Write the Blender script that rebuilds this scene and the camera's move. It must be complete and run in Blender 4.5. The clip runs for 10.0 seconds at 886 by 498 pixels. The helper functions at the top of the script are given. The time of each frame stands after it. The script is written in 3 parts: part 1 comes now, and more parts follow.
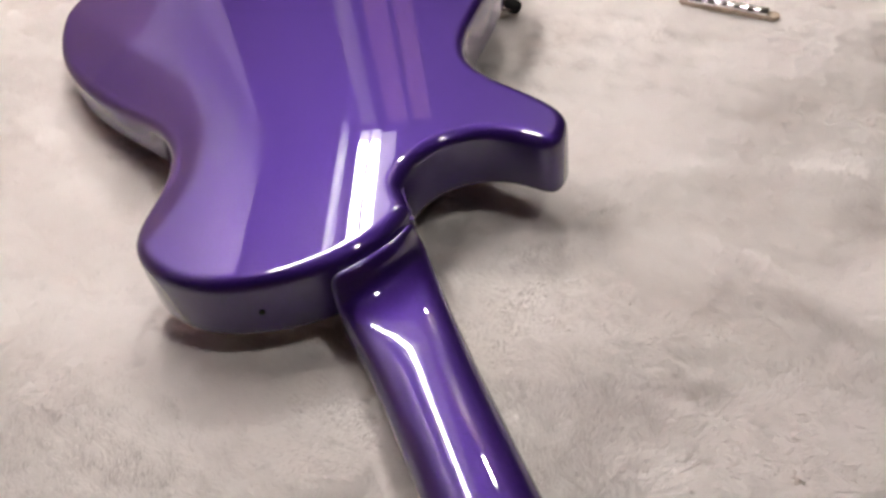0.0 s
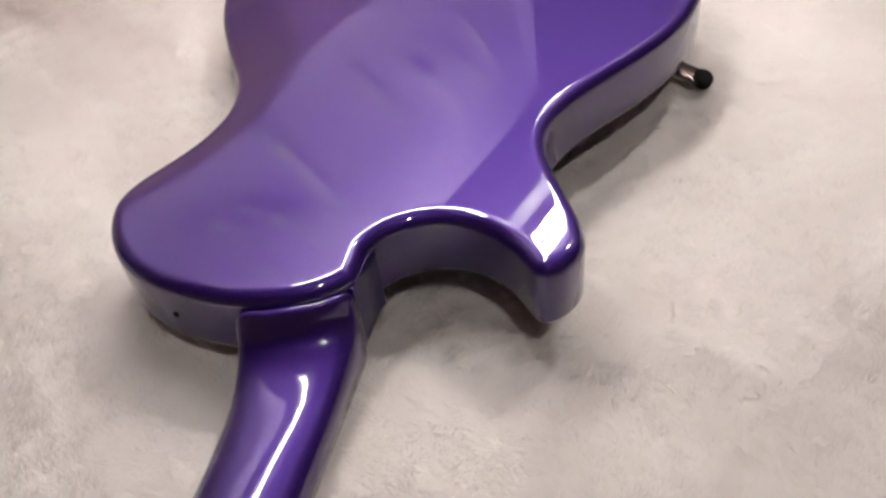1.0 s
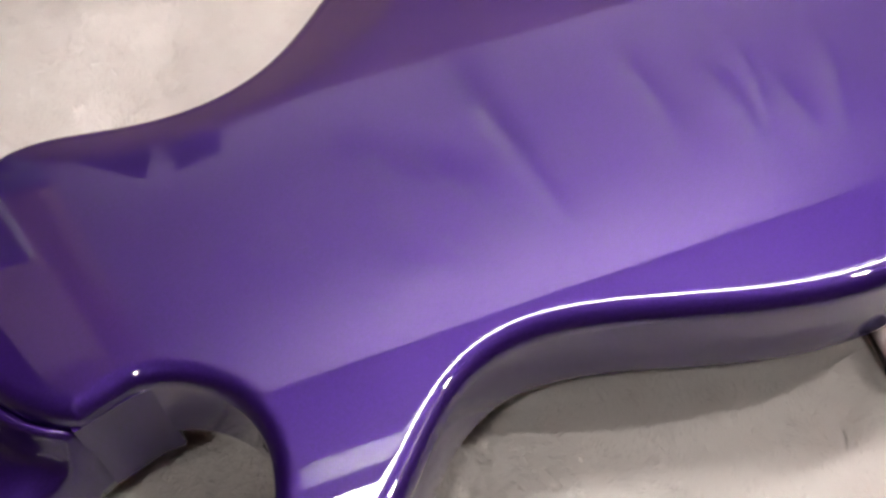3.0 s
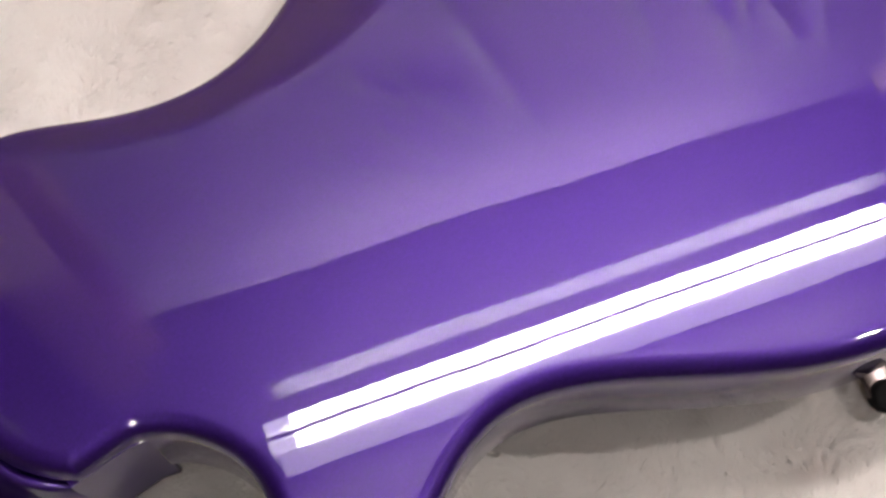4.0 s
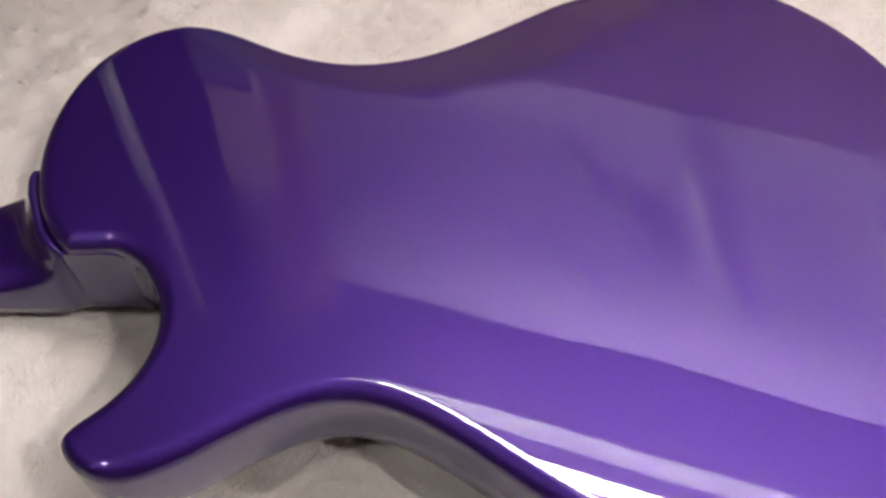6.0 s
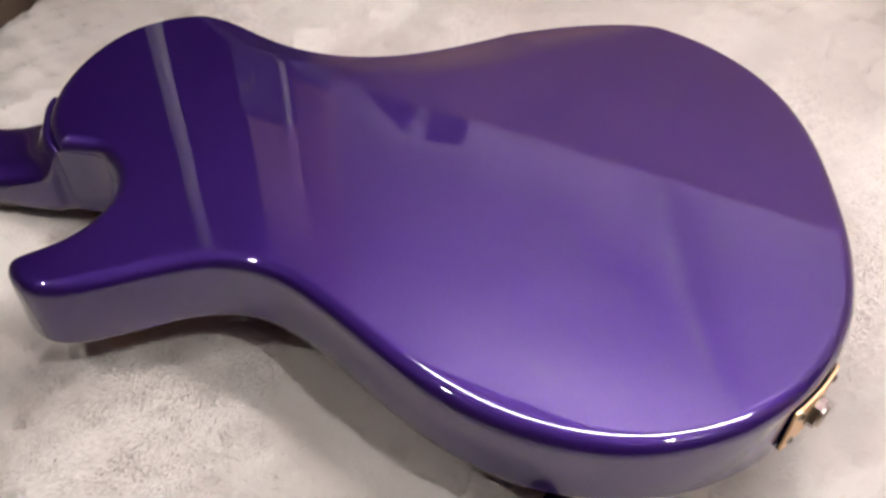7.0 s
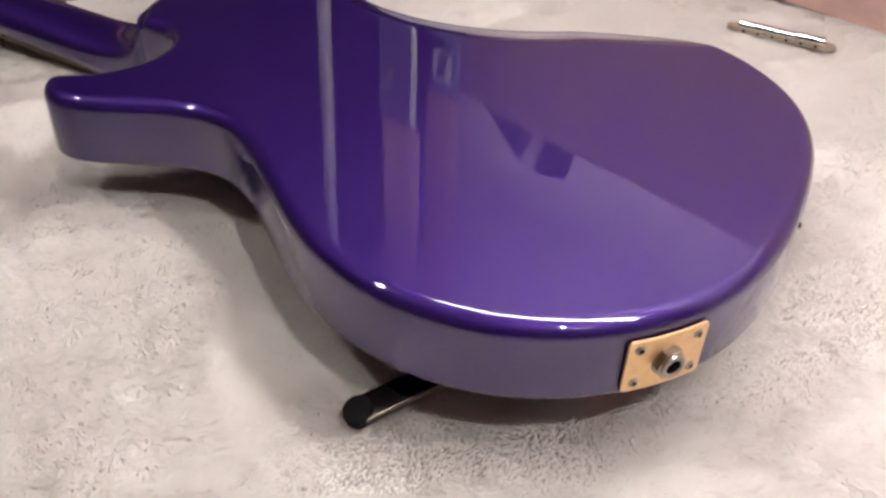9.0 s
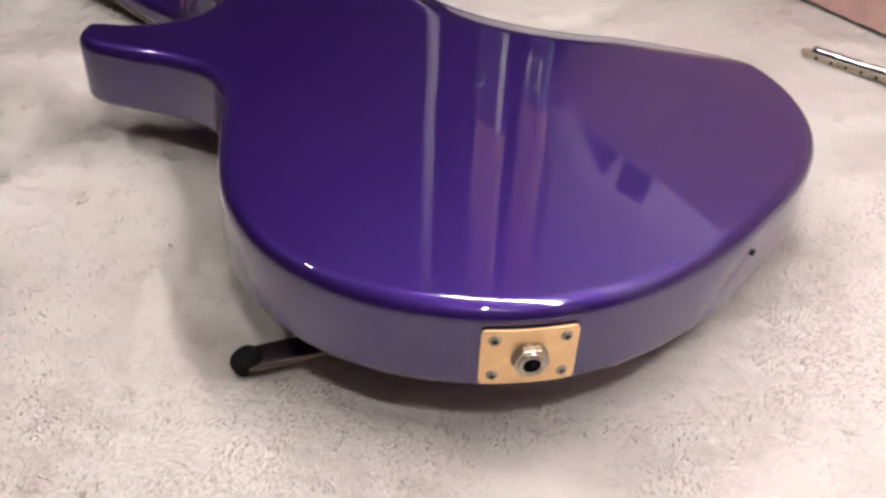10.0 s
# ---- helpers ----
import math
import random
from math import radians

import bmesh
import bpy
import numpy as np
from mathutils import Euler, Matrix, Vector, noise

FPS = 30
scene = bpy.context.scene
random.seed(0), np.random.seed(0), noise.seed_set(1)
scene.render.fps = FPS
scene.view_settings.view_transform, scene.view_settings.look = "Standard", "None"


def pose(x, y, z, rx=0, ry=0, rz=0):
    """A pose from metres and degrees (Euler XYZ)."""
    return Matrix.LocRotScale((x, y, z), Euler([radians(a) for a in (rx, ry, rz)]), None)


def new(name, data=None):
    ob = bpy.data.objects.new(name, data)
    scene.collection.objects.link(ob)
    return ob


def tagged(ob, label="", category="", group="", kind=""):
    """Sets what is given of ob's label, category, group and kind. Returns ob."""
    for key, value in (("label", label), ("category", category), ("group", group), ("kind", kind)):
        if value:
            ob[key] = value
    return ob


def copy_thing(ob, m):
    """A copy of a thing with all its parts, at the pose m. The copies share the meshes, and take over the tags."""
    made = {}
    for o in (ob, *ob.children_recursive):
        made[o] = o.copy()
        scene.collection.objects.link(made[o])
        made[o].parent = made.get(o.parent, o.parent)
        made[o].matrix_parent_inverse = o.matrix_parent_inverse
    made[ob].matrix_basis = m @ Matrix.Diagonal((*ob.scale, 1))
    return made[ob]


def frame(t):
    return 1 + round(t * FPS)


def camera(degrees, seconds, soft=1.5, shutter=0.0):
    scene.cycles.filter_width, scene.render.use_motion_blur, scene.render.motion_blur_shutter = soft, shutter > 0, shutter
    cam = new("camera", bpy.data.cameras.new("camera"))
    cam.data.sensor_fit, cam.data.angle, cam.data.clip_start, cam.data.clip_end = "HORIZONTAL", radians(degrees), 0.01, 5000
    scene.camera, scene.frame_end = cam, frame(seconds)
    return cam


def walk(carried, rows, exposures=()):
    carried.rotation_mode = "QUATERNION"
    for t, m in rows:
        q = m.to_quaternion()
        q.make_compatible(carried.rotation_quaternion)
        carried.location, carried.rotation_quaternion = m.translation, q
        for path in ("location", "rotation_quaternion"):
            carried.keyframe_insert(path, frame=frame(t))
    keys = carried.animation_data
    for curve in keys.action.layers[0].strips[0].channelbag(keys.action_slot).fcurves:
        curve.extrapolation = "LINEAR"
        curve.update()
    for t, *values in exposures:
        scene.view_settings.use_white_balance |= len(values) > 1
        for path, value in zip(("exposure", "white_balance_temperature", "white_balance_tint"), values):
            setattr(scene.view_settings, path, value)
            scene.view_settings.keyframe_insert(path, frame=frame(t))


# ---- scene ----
import collections

cam = camera(54.0, 10.0, soft=2.8, shutter=0.0)
PATH = [
    (0.0, pose(-0.2945, 0.0797, 0.3680, 44.99, 7.08, -109.84)),
    (0.5, pose(-0.2788, -0.0357, 0.3539, 45.69, 6.39, -89.51)),
    (1.0, pose(-0.2170, -0.1043, 0.3604, 44.59, 5.16, -78.40)),
    (1.5, pose(-0.0956, -0.1227, 0.3374, 43.61, 2.08, -58.45)),
    (2.0, pose(-0.0250, -0.1304, 0.3002, 43.63, 0.70, -45.08)),
    (2.5, pose(0.0166, -0.1890, 0.3034, 42.63, 4.03, -41.33)),
    (4.0, pose(0.0738, -0.1127, 0.3502, 29.32, -0.91, -41.69)),
    (4.5, pose(0.0845, -0.0894, 0.3573, 27.27, -2.38, -37.07)),
    (5.0, pose(0.1015, -0.0838, 0.3702, 25.96, -2.85, -25.95)),
    (5.2, pose(0.1085, -0.1002, 0.3709, 26.60, -2.68, -19.83)),
    (6.5, pose(0.2295, -0.2715, 0.3685, 41.57, -0.90, 1.62)),
    (7.0, pose(0.2722, -0.3283, 0.3554, 45.65, -1.08, 5.95)),
    (7.5, pose(0.2976, -0.3721, 0.3454, 49.51, -1.22, 10.20)),
    (8.0, pose(0.3362, -0.3870, 0.3272, 51.45, -1.46, 15.19)),
    (8.5, pose(0.3974, -0.3841, 0.3084, 52.41, -1.90, 21.53)),
    (9.0, pose(0.4406, -0.3670, 0.2898, 53.42, -2.44, 27.41)),
    (9.5, pose(0.4811, -0.3350, 0.2802, 53.98, -2.72, 34.18)),
    (10.0, pose(0.5483, -0.3040, 0.2753, 54.35, -2.24, 42.66)),
]
walk(cam, PATH)

# ---- light ----
world = bpy.data.worlds.new("room_air")
scene.world = world
world.use_nodes = True
world.node_tree.nodes["Background"].inputs[0].default_value = (0.9, 0.8, 0.72, 1)
world.node_tree.nodes["Background"].inputs[1].default_value = 0.02

# ---- plan ----
# the guitar lies along x, neck towards -x, its back at BACK; the table is turned by TURN
BACK = 0.072
TURN = radians(20.5)
CU, SU = math.cos(TURN), math.sin(TURN)


def room(u, n, z=0.0):
    """From the table's own axes (u along its front, n towards the wall) to the world."""
    return Vector((u * CU + n * SU, -u * SU + n * CU, z))


ROOM = Matrix.Rotation(-TURN, 4, "Z")


# ---- materials ----
def nodes_of(name):
    m = bpy.data.materials.new(name)
    m.use_nodes = True
    nt = m.node_tree
    return m, nt, nt.nodes["Principled BSDF"]


def noise_tex(nt, scale, detail=3.0, rough=0.5, coord="Object"):
    tc = nt.nodes.new("ShaderNodeTexCoord")
    n = nt.nodes.new("ShaderNodeTexNoise")
    n.inputs["Scale"].default_value = scale
    n.inputs["Detail"].default_value = detail
    n.inputs["Roughness"].default_value = rough
    nt.links.new(tc.outputs[coord], n.inputs["Vector"])
    return n


def ramp(nt, fac, stops):
    r = nt.nodes.new("ShaderNodeValToRGB")
    el = r.color_ramp.elements
    while len(el) < len(stops):
        el.new(0.5)
    for e, (p, c) in zip(el, stops):
        e.position, e.color = p, (*c, 1)
    nt.links.new(fac, r.inputs[0])
    return r.outputs[0]


def bump(nt, bsdf, height, strength, dist=0.001, socket="Normal"):
    b = nt.nodes.new("ShaderNodeBump")
    b.inputs["Strength"].default_value = strength
    b.inputs["Distance"].default_value = dist
    nt.links.new(height, b.inputs["Height"])
    nt.links.new(b.outputs[0], bsdf.inputs[socket])
    return b


def plain(name, col, rough=0.5, metal=0.0, scale=40.0, vary=0.15, bumps=0.0, coat=0.0):
    m, nt, b = nodes_of(name)
    n = noise_tex(nt, scale)
    lo = tuple(max(0, c * (1 - vary)) for c in col)
    hi = tuple(min(1, c * (1 + vary)) for c in col)
    nt.links.new(ramp(nt, n.outputs[0], [(0.3, lo), (0.7, hi)]), b.inputs["Base Color"])
    b.inputs["Roughness"].default_value = rough
    b.inputs["Metallic"].default_value = metal
    b.inputs["Coat Weight"].default_value = coat
    if bumps:
        bump(nt, b, n.outputs[0], bumps)
    return m


def paint_purple():
    m, nt, b = nodes_of("metallic_purple_lacquer")
    fl = noise_tex(nt, 2600.0, 1.0)
    grain = noise_tex(nt, 700.0, 2.0, 0.6)
    big = noise_tex(nt, 13.0, 0.0)
    peel = noise_tex(nt, 75.0, 1.0)
    flake = ramp(nt, fl.outputs[0], [(0.32, (0.0166, 0.0018, 0.086)), (0.70, (0.0303, 0.0036, 0.139))])
    mottle = ramp(nt, grain.outputs[0], [(0.3, (0.82, 0.82, 0.82)), (0.7, (1.0, 1.0, 1.0))])
    mul = nt.nodes.new("ShaderNodeMix")
    mul.data_type, mul.blend_type = "RGBA", "MULTIPLY"
    mul.inputs[0].default_value = 1.0
    nt.links.new(flake, mul.inputs[6])
    nt.links.new(mottle, mul.inputs[7])
    nt.links.new(mul.outputs[2], b.inputs["Base Color"])
    b.inputs["Metallic"].default_value = 0.78
    b.inputs["Roughness"].default_value = 0.52
    b.inputs["Coat Weight"].default_value = 1.0
    b.inputs["Coat Roughness"].default_value = 0.012
    b.inputs["Coat IOR"].default_value = 1.66
    bump(nt, b, fl.outputs[0], 0.06, 0.0004)
    # the lacquer's slow waves and its fine orange peel
    wave = nt.nodes.new("ShaderNodeMath")
    wave.operation = "MULTIPLY_ADD"
    wave.inputs[1].default_value = 0.045
    nt.links.new(peel.outputs[0], wave.inputs[0])
    nt.links.new(big.outputs[0], wave.inputs[2])
    bump(nt, b, wave.outputs[0], 0.12, 0.0015, "Coat Normal")
    return m


def plush():
    m, nt, b = nodes_of("cream_plush")
    n = noise_tex(nt, 16.0, 4.0)
    col = ramp(nt, n.outputs[0], [(0.3, (0.896, 0.870, 0.854)), (0.7, (0.944, 0.927, 0.913))])
    nt.links.new(col, b.inputs["Base Color"])
    b.inputs["Roughness"].default_value = 0.9
    b.inputs["Specular IOR Level"].default_value = 0.15
    f = noise_tex(nt, 260.0, 4.0, 0.6)
    bump(nt, b, f.outputs[0], 0.25, 0.003)
    tr = nt.nodes.new("ShaderNodeBsdfTranslucent")
    nt.links.new(col, tr.inputs[0])
    mix = nt.nodes.new("ShaderNodeMixShader")
    mix.inputs[0].default_value = 0.72
    nt.links.new(b.outputs[0], mix.inputs[1])
    nt.links.new(tr.outputs[0], mix.inputs[2])
    nt.links.new(mix.outputs[0], nt.nodes["Material Output"].inputs[0])
    return m


def wood(name, dark, light, scale=6.0, rough=0.4):
    m, nt, b = nodes_of(name)
    tc = nt.nodes.new("ShaderNodeTexCoord")
    mp = nt.nodes.new("ShaderNodeMapping")
    mp.inputs["Scale"].default_value = (12, 12, 0.8)
    n = nt.nodes.new("ShaderNodeTexNoise")
    n.inputs["Scale"].default_value, n.inputs["Detail"].default_value = scale, 6
    nt.links.new(tc.outputs["Object"], mp.inputs[0])
    nt.links.new(mp.outputs[0], n.inputs["Vector"])
    nt.links.new(ramp(nt, n.outputs[0], [(0.3, dark), (0.7, light)]), b.inputs["Base Color"])
    b.inputs["Roughness"].default_value = rough
    bump(nt, b, n.outputs[0], 0.15, 0.001)
    return m


def glow(name, col, power):
    m, nt, b = nodes_of(name)
    b.inputs["Base Color"].default_value = (0.9, 0.9, 0.9, 1)
    b.inputs["Emission Color"].default_value = (*col, 1)
    b.inputs["Emission Strength"].default_value = power
    return m


PURPLE = paint_purple()
PLUSH = plush()
CHROME = plain("chrome", (0.72, 0.71, 0.70), 0.12, 1.0, 60, 0.05)
NICKEL = plain("aged_nickel", (0.38, 0.335, 0.28), 0.28, 1.0, 300, 0.2)
SMOKE = plain("smoky_chrome", (0.13, 0.105, 0.10), 0.22, 1.0, 60, 0.1)
BRASS = plain("satin_gold_plate", (0.74, 0.50, 0.265), 0.38, 0.75, 250, 0.06)
BLACK = plain("black_rubber", (0.006, 0.0055, 0.006), 0.85, 0.0, 200, 0.3)
BLACK.node_tree.nodes["Principled BSDF"].inputs["Specular IOR Level"].default_value = 0.15
HOLE = plain("hole_dark", (0.004, 0.003, 0.005), 0.9)
HOLE.node_tree.nodes["Principled BSDF"].inputs["Specular IOR Level"].default_value = 0.05
ROSE = wood("fretboard_wood", (0.03, 0.015, 0.010), (0.07, 0.035, 0.02))
CABINET = plain("grey_brown_cabinet_paint", (0.135, 0.095, 0.073), 0.38, 0.0, 9, 0.12, 0.05)
OAK = wood("brown_wood", (0.16, 0.065, 0.025), (0.30, 0.14, 0.055))
WALLM = plain("wall_paint", (0.88, 0.60, 0.57), 0.8, 0.0, 20, 0.16, 0.05)
DARKWALL = wood("dark_wall_panelling", (0.045, 0.024, 0.015), (0.085, 0.05, 0.034), 2.0, 0.6)
FRONTM = plain("pale_wall_cabinet_paint", (0.86, 0.74, 0.92), 0.5, 0.0, 5, 0.05)
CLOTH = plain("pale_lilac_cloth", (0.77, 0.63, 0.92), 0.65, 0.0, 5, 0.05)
# two paler cloth tones that paint the light on the fold ridges
FOLD_LIGHT_EDGE = plain("fold_light_edge_cloth", (0.90, 0.80, 0.98), 0.65, 0.0, 40, 0.06)
FOLD_LIGHT = plain("fold_light_cloth", (0.98, 0.95, 0.98), 0.65, 0.0, 40, 0.05)
ROSEPAINT = plain("rose_cabinet_paint", (0.80, 0.46, 0.46), 0.6, 0.0, 24, 0.18)
BOARDPAINT = plain("rose_brown_board_paint", (0.70, 0.46, 0.42), 0.6, 0.0, 34, 0.16)
OLDHOLE = plain("old_hole_brown", (0.13, 0.075, 0.10), 0.8, 0.0, 60, 0.2)
SOFFITM = plain("ceiling_paint", (0.11, 0.085, 0.085), 0.8, 0.0, 8, 0.06)
FLOORM = wood("dark_floor_boards", (0.05, 0.026, 0.014), (0.10, 0.055, 0.03), 3.0)
WHITE = plain("white_enamel", (0.8, 0.78, 0.76), 0.4, 0.0, 30, 0.04)
DARKP = plain("dark_card", (0.03, 0.025, 0.05), 0.7, 0.0, 30, 0.2)
PINK = plain("rose_brown_trim", (0.64, 0.36, 0.37), 0.5, 0.0, 14, 0.15)
TUBE = glow("fluorescent_tube_glow", (1.0, 0.945, 0.90), 101.0)
TUBE_END = glow("tube_end_glow", (0.95, 0.85, 1.0), 7.0)
# even emission in place of the tubes' light on the near strip
STRIP = glow("frosted_strip_glow", (0.98, 0.86, 1.0), 3.2)


def opal():
    m, nt, b = nodes_of("opal_plastic")
    n = noise_tex(nt, 20.0)
    nt.links.new(ramp(nt, n.outputs[0], [(0.3, (0.40, 0.38, 0.40)), (0.7, (0.46, 0.44, 0.46))]), b.inputs["Base Color"])
    b.inputs["Roughness"].default_value = 0.4
    tr = nt.nodes.new("ShaderNodeBsdfTransparent")
    tr.inputs[0].default_value = (0.95, 0.94, 0.93, 1)
    mix = nt.nodes.new("ShaderNodeMixShader")
    mix.inputs[0].default_value = 0.62
    nt.links.new(b.outputs[0], mix.inputs[1])
    nt.links.new(tr.outputs[0], mix.inputs[2])
    nt.links.new(mix.outputs[0], nt.nodes["Material Output"].inputs[0])
    return m


OPAL = opal()
DULL = plain("dull_nickel", (0.42, 0.355, 0.285), 0.5, 0.8, 300, 0.2)
PINKCLOTH = plain("pinkish_cushion_cloth", (0.82, 0.64, 0.54), 0.9, 0.0, 60, 0.1, 0.3)


# ---- building helpers ----
def part(name, bm, material, parent=None, label="", smooth=True):
    me = bpy.data.meshes.new(name)
    if isinstance(bm, tuple):
        me.from_pydata(*bm)
    else:
        bm.to_mesh(me)
        bm.free()
    me.materials.append(material)
    if smooth:
        me.polygons.foreach_set("use_smooth", [True] * len(me.polygons))
    ob = new(name, me)
    if parent is not None:
        ob.parent = parent
    if label:
        tagged(ob, label)
    return ob


def box_bm(size, at=(0, 0, 0), bevel=0.0, seg=2, m=None):
    bm = bmesh.new()
    bmesh.ops.create_cube(bm, size=1.0)
    bmesh.ops.scale(bm, vec=size, verts=bm.verts)
    if bevel:
        bmesh.ops.bevel(bm, geom=bm.edges[:], offset=bevel, segments=seg, profile=0.5, affect="EDGES")
    bmesh.ops.translate(bm, vec=at, verts=bm.verts)
    if m is not None:
        bmesh.ops.transform(bm, matrix=m, verts=bm.verts)
    return bm


def cyl_bm(r, depth, m=None, seg=32, r2=None, bevel=0.0):
    bm = bmesh.new()
    bmesh.ops.create_cone(bm, cap_ends=True, segments=seg, radius1=r, radius2=r if r2 is None else r2, depth=depth)
    if bevel:
        es = [e for e in bm.edges if len(e.link_faces) == 2 and any(len(f.verts) > 4 for f in e.link_faces)]
        bmesh.ops.bevel(bm, geom=es, offset=bevel, segments=2, profile=0.5, affect="EDGES")
    if m is not None:
        bmesh.ops.transform(bm, matrix=m, verts=bm.verts)
    return bm


def join_bm(*bms):
    out = bmesh.new()
    for b in bms:
        me = bpy.data.meshes.new("tmp")
        b.to_mesh(me)
        b.free()
        out.from_mesh(me)
        bpy.data.meshes.remove(me)
    return out


def smooth_by_angle(ob, deg=35):
    ob.data.set_sharp_from_angle(angle=radians(deg))
    return ob


def thing(name, label, category, at=None, kind="", group=""):
    ob = new(name)
    if at is not None:
        ob.matrix_world = at
    return tagged(ob, label, category, group, kind)


# ---- setting ----
def slab(name, u0, u1, n0, n1, z0, z1, mat, label, bevel=0.0):
    ob = part(name, box_bm((u1 - u0, n1 - n0, z1 - z0), ((u0 + u1) / 2, (n0 + n1) / 2, (z0 + z1) / 2), bevel), mat, smooth=False)
    ob.matrix_world = ROOM
    return tagged(ob, label, name.split("_")[0], kind="structure")


FLOOR_Z = -0.74
slab("floor", -2.6, 1.45, -2.6, 0.80, FLOOR_Z - 0.05, FLOOR_Z, FLOORM, "dark brown wooden floor of the room")
slab("wall_north", -0.34, 1.45, 0.70, 0.80, FLOOR_Z, 1.75, WALLM, "dull rose-beige painted wall behind the table")
slab("wall_north_end", -2.6, -1.15, 0.70, 0.80, FLOOR_Z, 1.75, DARKWALL, "dark brown wood panelled wall beside the doorway")
slab("wall_over_door", -1.15, -0.34, 0.70, 0.80, 1.33, 1.75, WALLM, "dull rose-beige painted wall over the doorway")
slab("wall_passage_back", -1.6, 0.3, 2.0, 2.1, FLOOR_Z, 1.75, DARKWALL, "dark wood panelled back wall of the passage")
slab("wall_passage_west", -1.7, -1.6, 0.80, 2.1, FLOOR_Z, 1.75, DARKWALL, "dark wood panelled side wall of the passage")
slab("wall_passage_east", 0.3, 0.4, 0.80, 2.1, FLOOR_Z, 1.75, DARKWALL, "dark wood panelled side wall of the passage")
slab("floor_passage", -1.6, 0.3, 0.80, 2.0, FLOOR_Z - 0.05, FLOOR_Z, FLOORM, "dark brown wooden floor of the passage")
slab("ceiling_passage", -1.6, 0.3, 0.80, 2.0, 1.75, 1.80, SOFFITM, "dark brown-grey ceiling of the passage")
slab("wall_south", -2.6, 1.45, -2.70, -2.60, FLOOR_Z, 1.75, DARKWALL, "dark brown wood panelled wall of the room")
slab("wall_east", 1.45, 1.55, -2.7, 0.80, FLOOR_Z, 1.75, DARKWALL, "dark brown wood panelled wall of the room")
slab("wall_west", -2.7, -2.6, -2.6, 0.70, FLOOR_Z, 1.75, DARKWALL, "dark brown wood panelled wall of the room")
slab("ceiling", -2.6, 1.45, -2.6, 0.70, 1.75, 1.80, SOFFITM, "dark brown-grey painted ceiling of the room")

# ---- table under the cloth ----
# the tabletop's outline in the table's own axes, anticlockwise
TU0, TU1, TN0, TN1 = -0.165, 0.98, -0.40, 0.64
TOP = np.array([(TU0, TN0), (TU1, TN0), (TU1, TN1), (TU0, TN1)])
TOP_DIR = np.roll(TOP, -1, 0) - TOP
TOP_LEN = np.linalg.norm(TOP_DIR, axis=1)
TOP_DIR = TOP_DIR / TOP_LEN[:, None]


def off_top(u, n, inset):
    """Distance past the tabletop's outline drawn in by inset (0 inside), and the outward direction from its nearest point."""
    normal = np.c_[TOP_DIR[:, 1], -TOP_DIR[:, 0]]
    line = TOP - normal * inset
    prev = np.roll(np.arange(len(TOP)), 1)
    corner = []
    for i in range(len(TOP)):
        m = np.array([normal[prev[i]], normal[i]])
        corner.append(np.linalg.solve(m, [normal[prev[i]] @ line[prev[i]], normal[i] @ line[i]]))
    best = np.full(u.shape, 1e9)
    qu, qn = np.zeros_like(u), np.zeros_like(u)
    inside = np.ones(u.shape, bool)
    for i in range(len(TOP)):
        a, b = corner[i], corner[(i + 1) % len(TOP)]
        e = b - a
        t = np.clip(((u - a[0]) * e[0] + (n - a[1]) * e[1]) / (e @ e), 0, 1)
        pu, pn = a[0] + t * e[0], a[1] + t * e[1]
        d = np.hypot(u - pu, n - pn)
        near = d < best
        best, qu, qn = np.where(near, d, best), np.where(near, pu, qu), np.where(near, pn, qn)
        inside &= (u - a[0]) * normal[i][0] + (n - a[1]) * normal[i][1] <= 0
    d = np.where(inside, 0, best)
    return d, np.where(inside, u, qu), np.where(inside, n, qn)


table = thing("table", "plain brown wooden table hidden under a plush cover", "table")
mid = TOP.mean(0)
ring = [tuple(mid + (p - mid) * 0.94) for p in TOP]
tabletop = bmesh.new()
upper = [tabletop.verts.new((p[0], p[1], -0.021)) for p in ring]
lower = [tabletop.verts.new((p[0], p[1], -0.051)) for p in ring]
tabletop.faces.new(upper)
tabletop.faces.new(lower[::-1])
for i in range(len(ring)):
    j = (i + 1) % len(ring)
    tabletop.faces.new((lower[i], lower[j], upper[j], upper[i]))
bmesh.ops.bevel(tabletop, geom=tabletop.edges[:], offset=0.004, segments=2, profile=0.5, affect="EDGES")
part("tabletop", tabletop, OAK, table, smooth=False).matrix_world = ROOM
for u, n in ((TU0 + 0.08, TN0 + 0.08), (TU1 - 0.08, TN0 + 0.08), (TU1 - 0.08, TN1 - 0.08), (TU0 + 0.08, TN1 - 0.08)):
    leg = part("leg", box_bm((0.05, 0.05, -FLOOR_Z - 0.05), (u, n, (FLOOR_Z - 0.05) / 2), 0.004), OAK, table)
    leg.matrix_world = ROOM


